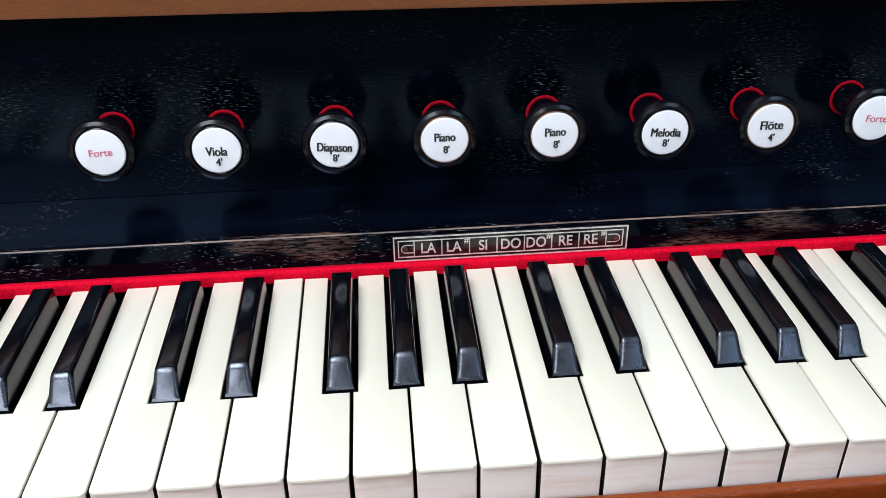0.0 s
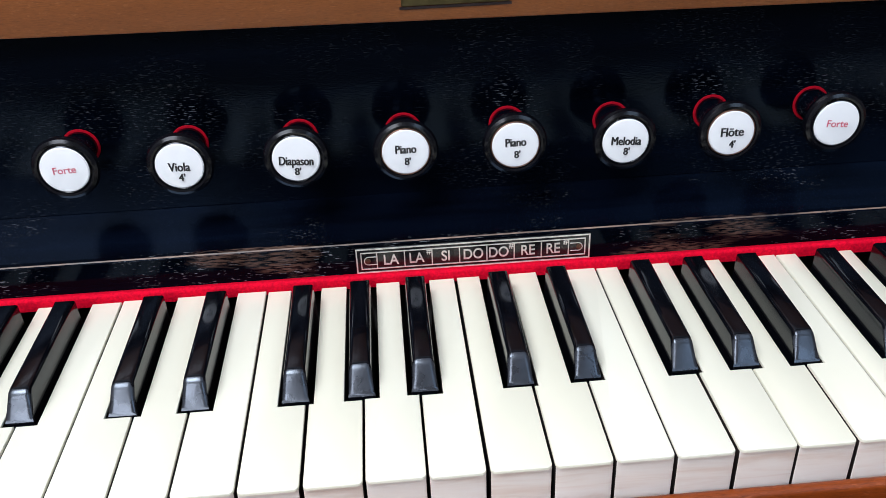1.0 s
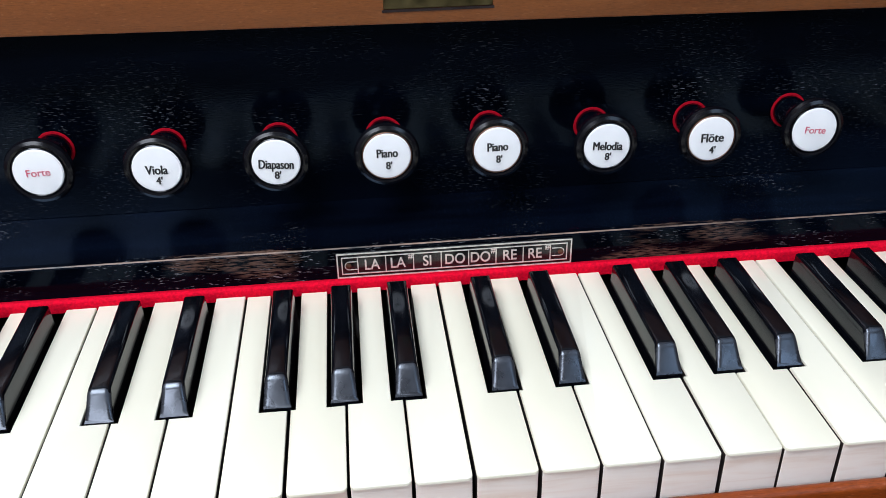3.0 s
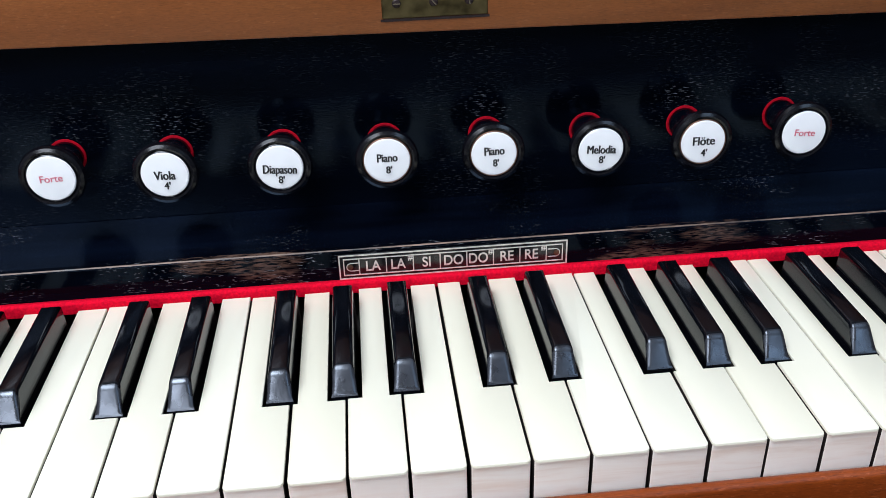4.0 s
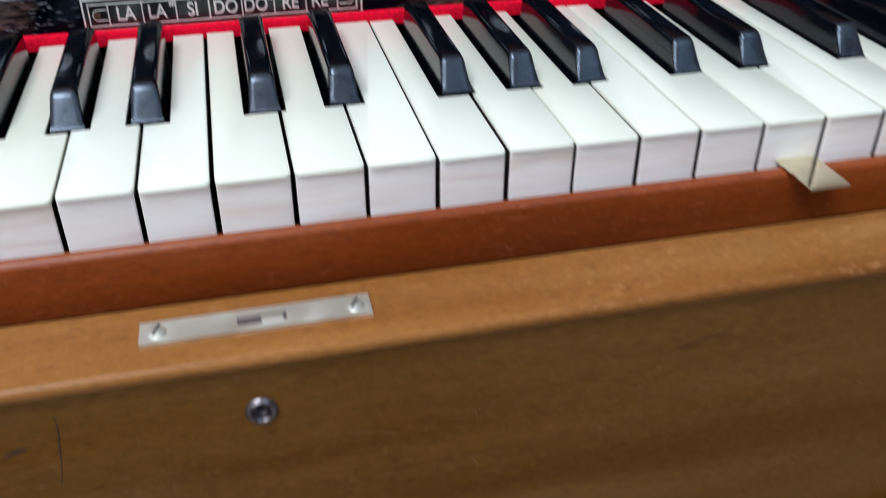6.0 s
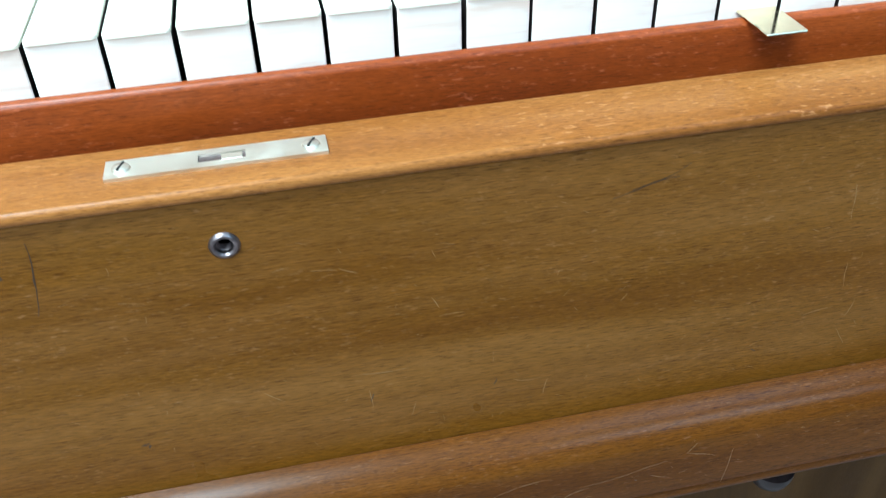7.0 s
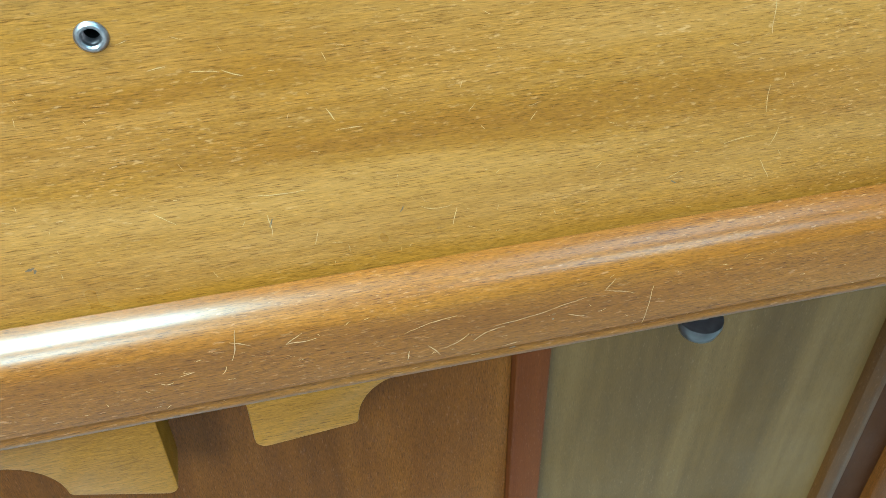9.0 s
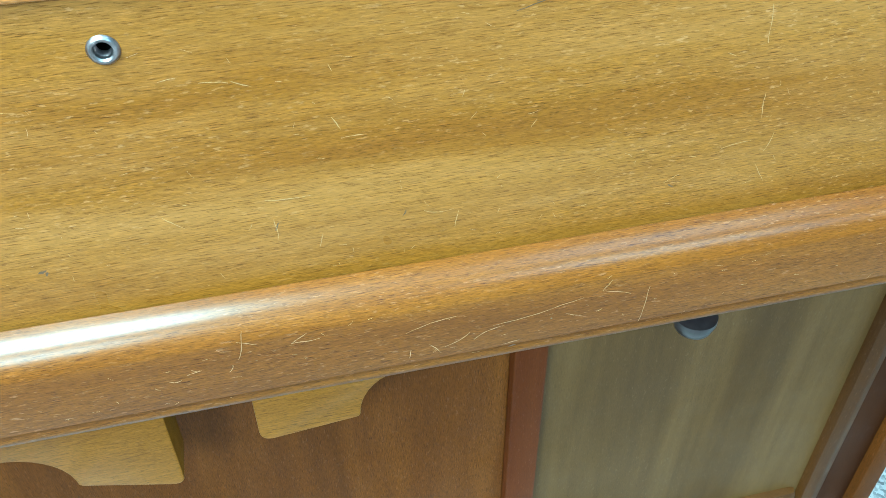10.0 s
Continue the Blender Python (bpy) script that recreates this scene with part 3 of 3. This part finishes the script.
def sharp_mesh():
    """A black key: hollowed sloping nose on a low plinth, tapered sides, softly rounded edges."""
    bm = bmesh.new()
    y0, y1, zt = .0468, .1207, .0116
    rows = [(y0, -.012, .0057), (y0, .0004, .0057), (y0 + .0009, .0014, .0053), (y0 + .0066, .0106, .0043), (y0 + .0095, zt, .0044), (y1, zt, .0047), (y1, -.012, .0057)]
    l = [bm.verts.new((-w, y, z)) for y, z, w in rows]
    r = [bm.verts.new((w, y, z)) for y, z, w in rows]
    for up in (l, r):
        bm.faces.new((up[0], up[1], up[2], up[3], up[4]))
        bm.faces.new((up[0], up[4], up[5], up[6]))
    for i in range(6):
        bm.faces.new((l[i], r[i], r[i + 1], l[i + 1]))
    bmesh.ops.recalc_face_normals(bm, faces=bm.faces)
    soft = [e for e in bm.edges if all(v.co.z > .0012 for v in e.verts) and e.calc_face_angle(0) > radians(25)]
    bmesh.ops.bevel(bm, geom=soft, offset=.0019, segments=4, affect="EDGES", profile=.5)
    me = mesh_of("black_key", bm, [EBONY, EBONY_NOSE])
    for f in me.polygons:                          # the nose, dulled by fingers
        if f.normal.y < -.40 and f.center.z > .001:
            f.material_index = 1
    return me


SHARP_MESH = sharp_mesh()
rng = random.Random(4)
for i in range(-18, 18):
    body, top = key_meshes(i)
    key = new("white_key", body)
    key.parent = keyboard
    key.matrix_basis = pose(i * PITCH, rng.uniform(-.0003, .0003), rng.uniform(-.0003, .0003), 0, rng.uniform(-.25, .25), rng.uniform(-.04, .04))
    plate = new("key_top", top)
    plate.parent = key
    offset = joint(i + 1)[2]
    if offset is not None and i < 17:
        black = new("black_key", SHARP_MESH)
        black.parent = keyboard
        black.matrix_basis = pose((i + 1) * PITCH + offset, rng.uniform(-.0004, .0004), rng.uniform(-.0003, .0002), 0, rng.uniform(-.5, .5), rng.uniform(-.15, .15))

# ---- stop knobs ----
STOPS = [("Forte", "", .0306), ("Viola", "4'", .0315), ("Diapason", "8'", .0312), ("Piano", "8'", .0312), ("Piano", "8'", .0318), ("Melodia", "8'", .0328), ("Flöte", "4'", .0320), ("Forte", "", .0316)]
for k, (word, pitch_mark, out) in enumerate(STOPS):
    x, z = (-.1884, -.1328, -.0755, -.0209, .0344, .0905, .1454, .2004)[k], (.8160, .8145, .8142, .8141, .8143, .8130, .8134, .8148)[k]
    ink = RED_INK if word == "Forte" else BLACK_INK
    colour = "red" if word == "Forte" else "black"
    knob = thing("stop_knob", pose(x, BOARD_Y - .0002, z, -1.5), f"black turned stop knob, white porcelain face lettered {word} in {colour}", "stop knob", "stop knobs on the black board")
    part("felt_ring", lathe([(.0084, 0), (.0095, 0), (.0098, -.0005), (.0095, -.0010), (.0084, -.0010), (.0084, 0)], 28), FELT_SHADED, knob, "red felt ring, darkened as if shaded by the knob head")
    part("shank", lathe([(0, 0), (.0085, 0), (.0085, -.0035), (.0080, -.0042), (.0085, -.0049), (.0085, -out + .017), (.0092, -out + .0155), (.0098, -out + .014), (.0092, -out + .0125), (.0086, -out + .011), (.0098, -out + .0088), (.011, -out + .0075), (0, -out + .0075)], 32), SHANK_BLACK, knob)
    h = -out
    part("head", lathe([(0, h + .0078), (.011, h + .0078), (.0147, h + .0068), (.0161, h + .0045), (.0165, h + .0025), (.0157, h + .0008), (.0141, h), (.0130, h + .0003), (.0126, h + .0014), (0, h + .0014)], 48), KNOB_BLACK, knob)
    part("trim_ring", lathe([(.01255, h + .0013), (.01255, h + .0003), (.0122, h), (.0119, h + .0003), (.0119, h + .0013)], 40), COPPER if k in (3, 4, 6) else KNOB_BLACK, knob)
    face = part("porcelain_face", lathe([(.0119, h + .0013), (.0119, h + .0003), (.0114, h - .0002), (.006, h - .0006), (0, h - .0007)], 40), PORCELAIN, knob, "glossy white porcelain disc")
    turn = (-2, 2, 4, 0, -1, 3, 0, 4)[k]
    low = h - .0008
    tilt = Matrix.Rotation(radians(turn), 4, "Y")
    size, squeeze = {"Forte": (.0053, .98), "Viola": (.0066, .78), "Diapason": (.0066, .70), "Piano": (.0064, .76), "Melodia": (.0064, .76), "Flöte": (.0068, .88)}[word]
    dz = 0.0 if word == "Forte" else (-.0008, -.0004, -.0010, .0016, .0016, .0002, .0006, 0)[k]
    lettering("lettering", word, size, ink, knob, tilt @ pose(0, low, dz, 90), squeeze, 0.0, .00003 if word == "Forte" else .00019)
    if pitch_mark:
        lettering("lettering", pitch_mark, .0056, ink, knob, tilt @ pose(.0008, low, dz - (.0066 if word in ("Piano", "Flöte") else .0056), 90), .85, 0.0, .00017)

# ---- note plaque ----
plaque = thing("note_plaque", pose(.0098, STRIP_Y - .0002, .7684), "small black metal plaque with silver frames and note names", "plaque")
PW, PH = .0595, .0073
part("plate", box(-PW, PW, -.0009, 0, -PH, PH, .0002, 1), PLAQUE_BLACK, plaque)


def frame_bars(w, h, t, y):
    return [box(-w, w, y - .0003, y, h - t, h), box(-w, w, y - .0003, y, -h, -h + t), box(-w, -w + t, y - .0003, y, -h + t, h - t), box(w - t, w, y - .0003, y, -h + t, h - t)]


for bm in frame_bars(PW - .0003, PH - .0003, .0007, -.0009) + frame_bars(PW - .0026, PH - .0024, .00055, -.0009):
    part("silver_line", bm, SILVER_INK, plaque)
NOTES = ["LA", "LA#", "SI", "DO", "DO#", "RE", "RE#"]
CELL = .01385
for k in range(8):
    x = -.0488 + CELL * k
    part("silver_line", box(x - .00028, x + .00028, -.0012, -.0009, -PH + .003, PH - .003), SILVER_INK, plaque)
for k, word in enumerate(NOTES):
    x = -.0488 + CELL * (k + .5) - (.0010 if "#" in word else 0)
    lettering("lettering", word.replace("#", ""), .0082, SILVER_INK, plaque, pose(x, -.0011, -.0002, 90), .82, .00012)
    if "#" in word:
        lettering("lettering", "#", .0044, SILVER_INK, plaque, pose(x + .0064, -.0011, .0033, 90), .9, .00008)
for s in (-1, 1):
    for dz in (-.0022, .0022):
        a, b = sorted((s * .0530, s * .0490))
        part("silver_line", box(a, b, -.0012, -.0009, dz - .0002, dz + .0002), SILVER_INK, plaque)
    turn = 90 if s > 0 else -90
    part("silver_line", prism(arc(s * .0530, 0, .0024, -turn, turn, 8) + arc(s * .0530, 0, .0020, turn, -turn, 8) if s > 0 else arc(s * .0530, 0, .0024, 90, 270, 8) + arc(s * .0530, 0, .0020, 270, 90, 8), "Y", -.0012, -.0009), SILVER_INK, plaque)
    part("screw", lathe([(0, -.0009), (.0016, -.0009), (.0014, -.0016), (0, -.0019)], 16), COPPER, plaque, at=pose(s * .0535, 0, 0))

# ---- lid slid back above the stops, with its lock ----
LID_Y, LID_Z = .1785, .8770
lid = thing("lid", pose(0, LID_Y, LID_Z), "brown wooden keyboard lid slid back over the stops", "lid")
part("front_edge", prism([(-CASE + .031, .0057), (CASE - .031, -.0055), (CASE - .031, .075), (-CASE + .031, .075)], "Y", 0, .018, .0015), WOOD_LID, lid)
part("board", box(-CASE + .031, CASE - .031, .0005, .03, .0765, .1, .001), WOOD_LID, lid)
lock = part("lock", box(-.0188, .0330, -.0006, .002, .0078, .0226, .0003, 1), DARK_BRASS, lid, "dark brass lock plate")
for sx in (-.0116, .0065, .0238):
    screw = part("screw", lathe([(0, -.0015), (.0016, -.0013), (.0022, -.0006)], 18), DARK_METAL, lock, at=pose(sx, 0, .0150))
for sx, turn in ((-.0116, 0), (.0065, 50), (.0238, 80)):
    part("screw_slot", box(-.0018, .0018, -.0017, -.0012, -.00025, .00025), BRASS, lock, at=pose(sx, 0, .0150, 0, turn, 0))
part("lock_border", box(-.0196, .0338, -.0005, .001, .0064, .0076), DARK_METAL, lid)

# ---- strike plate on the lock rail ----
strike = thing("strike_plate", pose(.0079, -.0350, RAIL_Z), "worn nickel-brass strike plate screwed to the wooden rail", "strike plate")


def plate_with_slot():
    bm = boxes((x0, x1, y0, y1, 0, .0011) for x0, x1, y0, y1 in ((-.0337, -.006, -.0052, .0052), (.0085, .0337, -.0052, .0052), (-.006, .0085, -.0052, -.0022), (-.006, .0085, .0022, .0052)))
    bmesh.ops.remove_doubles(bm, verts=bm.verts, dist=1e-6)
    return bm


part("plate", plate_with_slot(), NICKEL, strike)
part("slot_floor", box(-.006, .0085, -.0022, .0022, .0001, .0004), STEEL, strike, "dull metal seen in the slot")
part("catch", box(.001, .0075, -.0018, .0018, .0004, .0009, .0002, 1), NICKEL, strike)
for s in (-1, 1):
    sc = part("screw", lathe([(0, .0022), (.0014, .0021), (.0026, .0017), (.0030, .0010)], 20, "Z"), NICKEL, strike, "domed slotted steel screw", pose(s * .0288, 0, 0))
    # slot drawn as a dark bar, its shade given as colour
    part("screw_slot", box(-.0024, .0024, -.0003, .0003, .0018, .00235), HOLLOW_SHADE, sc, at=pose(0, 0, 0, 0, 0, 70 if s < 0 else 62))

# ---- threaded metal bush in the front panel ----
bush = thing("bush", pose(BUSH_X, PANEL_Y, BUSH_Z), "round dull steel bush let into the wooden panel", "bush")
part("rim", lathe([(.0027, .003), (.0028, -.0006), (.0033, -.0012), (.0040, -.0012), (.0047, -.0007), (.0050, .0)], 32), STEEL, bush)
part("thread", lathe([(.0028, .001), (.0024, .0016), (.0028, .0022), (.0024, .0028), (.0028, .0034), (.0024, .004), (.0028, .0046)], 24), STEEL, bush)
# bore coloured near black for the shade inside it
part("bore", lathe([(.0028, .0046), (.0026, .012), (0, .0122)], 24), HOLLOW_SHADE, bush)

# ---- brass tab at the slip ----
tab = thing("brass_tab", pose(.2025, -.001, SLIP_TOP + .0002), "thin bent brass tab sticking out below the keys", "tab")
part("blade", box(-.0078, .0078, -.0225, .004, 0, .0009, .0003, 1), BRASS, tab)

# ---- knee levers ----
def knee_lever(x, z, w, mirror, rise, cove_w, y):
    """A shaped board hung under the key bed: upright inner side, rounded corner, foot rising outwards, hollow outer side."""
    hgt, r, cove_h = MOULD_BOT - z, .006, .026
    lift = math.tan(radians(rise))
    out = [(u, v + u * lift) for u, v in arc(r, r, r, 180, 270, 5) + [(w - .0015, 0)]]
    out += [(w + cove_w * (1 - math.cos(radians(a))), .0008 + w * lift + cove_h * math.sin(radians(a))) for a in range(0, 91, 10)]
    out += [(w + cove_w, hgt), (0, hgt)]
    out = [((-u if mirror else u), v) for u, v in out]
    ob = thing("knee_lever", pose(x, y, z), "honey-coloured wooden knee lever hung below the rail", "knee lever", "knee levers under the rail")
    part("paddle", prism(out, "Y", -.011, .011, .0008, 2), WOOD_LEVER, ob)
    side = -1 if mirror else 1
    part("pivot", lathe([(0, -.012), (.003, -.012), (.003, .03), (0, .03)], 16), DARK_METAL, ob, at=pose(side * .02, 0, hgt - .015))
    return ob


knee_lever(.0225, .4966, .0470, False, 6, .021, -.031)
knee_lever(-.0155, .4752, .0450, True, 18, .028, -.031)

# ---- dark metal knob under the rail ----
knob = thing("pivot_knob", pose(.2362, -.037, MOULD_BOT + .0005), "dark rounded metal knob under the rail", "knob")
part("dome", lathe([(0, -.0405), (.005, -.040), (.0090, -.0365), (.0108, -.031), (.0108, -.028), (.004, -.026), (0, -.026)], 28, "Z"), DARK_METAL, knob)
part("stem", lathe([(0, -.0265), (.004, -.0265), (.004, 0), (0, 0)], 16, "Z"), DARK_METAL, knob)

# ---- scratches and marks in the varnish ----
wobble = random.Random(21)


def scratch(parent, x, z, length, angle, bend, y, mat=SCUFF, width=.00017):
    """A thin scored line on an upright surface: from (x, z), so long, rising at an angle, bending on the way."""
    bm = bmesh.new()
    steps, u, v, a = 8, x, z, radians(angle)
    rows = []
    for k in range(steps + 1):
        t = k / steps
        w = width * wobble.uniform(.45, 1.25) * (0.25 + 0.75 * math.sin(math.pi * min(max(t, .06), .94)))
        nx, nz = -math.sin(a) * w / 2, math.cos(a) * w / 2
        rows.append((bm.verts.new((u + nx, y, v + nz)), bm.verts.new((u, y - .00003, v)), bm.verts.new((u - nx, y, v - nz))))
        u, v, a = u + math.cos(a) * length / steps, v + math.sin(a) * length / steps, a + radians(bend + wobble.uniform(-70, 70)) / steps
    for p, q in zip(rows, rows[1:]):
        bm.faces.new((p[0], q[0], q[1], p[1]))
        bm.faces.new((p[1], q[1], q[2], p[2]))
    return part("scratch", bm, mat, parent)


FACE_Y, WOOD_Y = MOULD_Y - .00008, PANEL_Y - .00008
for x, z, length, angle, bend in ((0.024, 0.5804, 0.016, 66, 20), (0.0245, 0.5902, 0.008, -25, 0), (0.0445, 0.5841, 0.0115, 8, 5), (0.0445, 0.5841, 0.008, 40, 0), (0.089, 0.5783, 0.022, 24, -25), (0.117, 0.5676, 0.014, 38, -30), (0.125, 0.5737, 0.039, 8, -14), (0.171, 0.5829, 0.0065, 58, 10),
        (0.1705, 0.5829, 0.014, -14, 10), (0.1895, 0.5597, 0.021, 76, -12), (0.156, 0.5731, 0.008, -22, 0), (0.0985, 0.5694, 0.008, -45, 0), (0.105, 0.5664, 0.012, 16, 20), (0.09, 0.5633, 0.005, 70, 0), (0.129, 0.5613, 0.008, 5, 0), (0.0195, 0.5743, 0.0045, 40, 60),
        (0.004, 0.5768, 0.006, 14, 0), (-0.003, 0.5749, 0.005, -30, 40)):
    scratch(moulding, x, z, length, angle, bend, FACE_Y, width=.00042)
for x, z, length, angle, bend in ((0.0185, 0.6942, 0.0055, 12, 10), (0.0305, 0.6921, 0.009, 4, -20), (0.04, 0.6916, 0.007, -35, -10), (0.0705, 0.6730, 0.006, -62, 0), (0.073, 0.6640, 0.009, 10, 0), (0.2265, 0.6947, 0.016, -82, 0), (0.233, 0.6577, 0.012, -86, 10), (0.239, 0.6296, 0.009, 60, 20),
        (0.237, 0.6232, 0.011, -55, 0), (0.2195, 0.6338, 0.013, 22, -15), (0.198, 0.6211, 0.007, 30, 0), (0.141, 0.6571, 0.004, 65, 0), (0.0465, 0.6232, 0.01, 88, 0), (0.061, 0.6164, 0.007, 74, 0), (0.101, 0.6264, 0.012, -35, 50), (0.113, 0.6158, 0.008, 86, 0),
        (0.0085, 0.6413, 0.009, -52, 0), (0.044, 0.6423, 0.017, -14, 0)):
    scratch(front_panel, x, z, length, angle, bend, WOOD_Y, FAINT, .00032)
rs = random.Random(9)
for k in range(55):
    scratch(moulding, rs.uniform(-.06, .32), rs.uniform(MOULD_BOT + .008, MOULD_TOP - .011), rs.uniform(.001, .004), rs.choice((0, 10, -12, 45, -50)) + rs.uniform(-8, 8), rs.uniform(-20, 20), FACE_Y, FAINT, rs.uniform(.00008, .00017))
for k in range(110):
    scratch(front_panel, rs.uniform(-.06, .31), MOULD_TOP + .004 + (.105 * rs.random() ** 1.5), rs.uniform(.0008, .004), rs.choice((0, 8, 60, 80, -70, -20)) + rs.uniform(-10, 10), rs.uniform(-25, 25), WOOD_Y, FAINT, rs.uniform(.0001, .0002))
# dark open grain and small dents
for x, z, length, angle, bend, width in ((0.1335, 0.7037, 0.024, 12, 6, 0.0007), (0.14, 0.7062, 0.022, 13, 4, 0.0005), (0.093, 0.6254, 0.003, 40, 60, 0.0008), (0.046, 0.6275, 0.004, 75, 0, 0.0008), (-0.0375, 0.6248, 0.0035, 20, 0, 0.0016), (-0.035, 0.6232, 0.002, 60, 0, 0.0012), (0.2, 0.6201, 0.003, -50, 30, 0.0006), (-0.066, 0.7053, 0.006, 20, 0, 0.003),
        (-0.0505, 0.7180, 0.028, -88, 0, 0.0006)):
    scratch(front_panel, x, z, length, angle, bend, WOOD_Y, DARK_GRAIN, width)
scratch(moulding, .1318, .5593, .0035, 4, 0, FACE_Y, DARK_GRAIN, .0007)
scratch(moulding, .1497, .5715, .0009, 60, 0, FACE_Y, DARK_GRAIN, .0011)
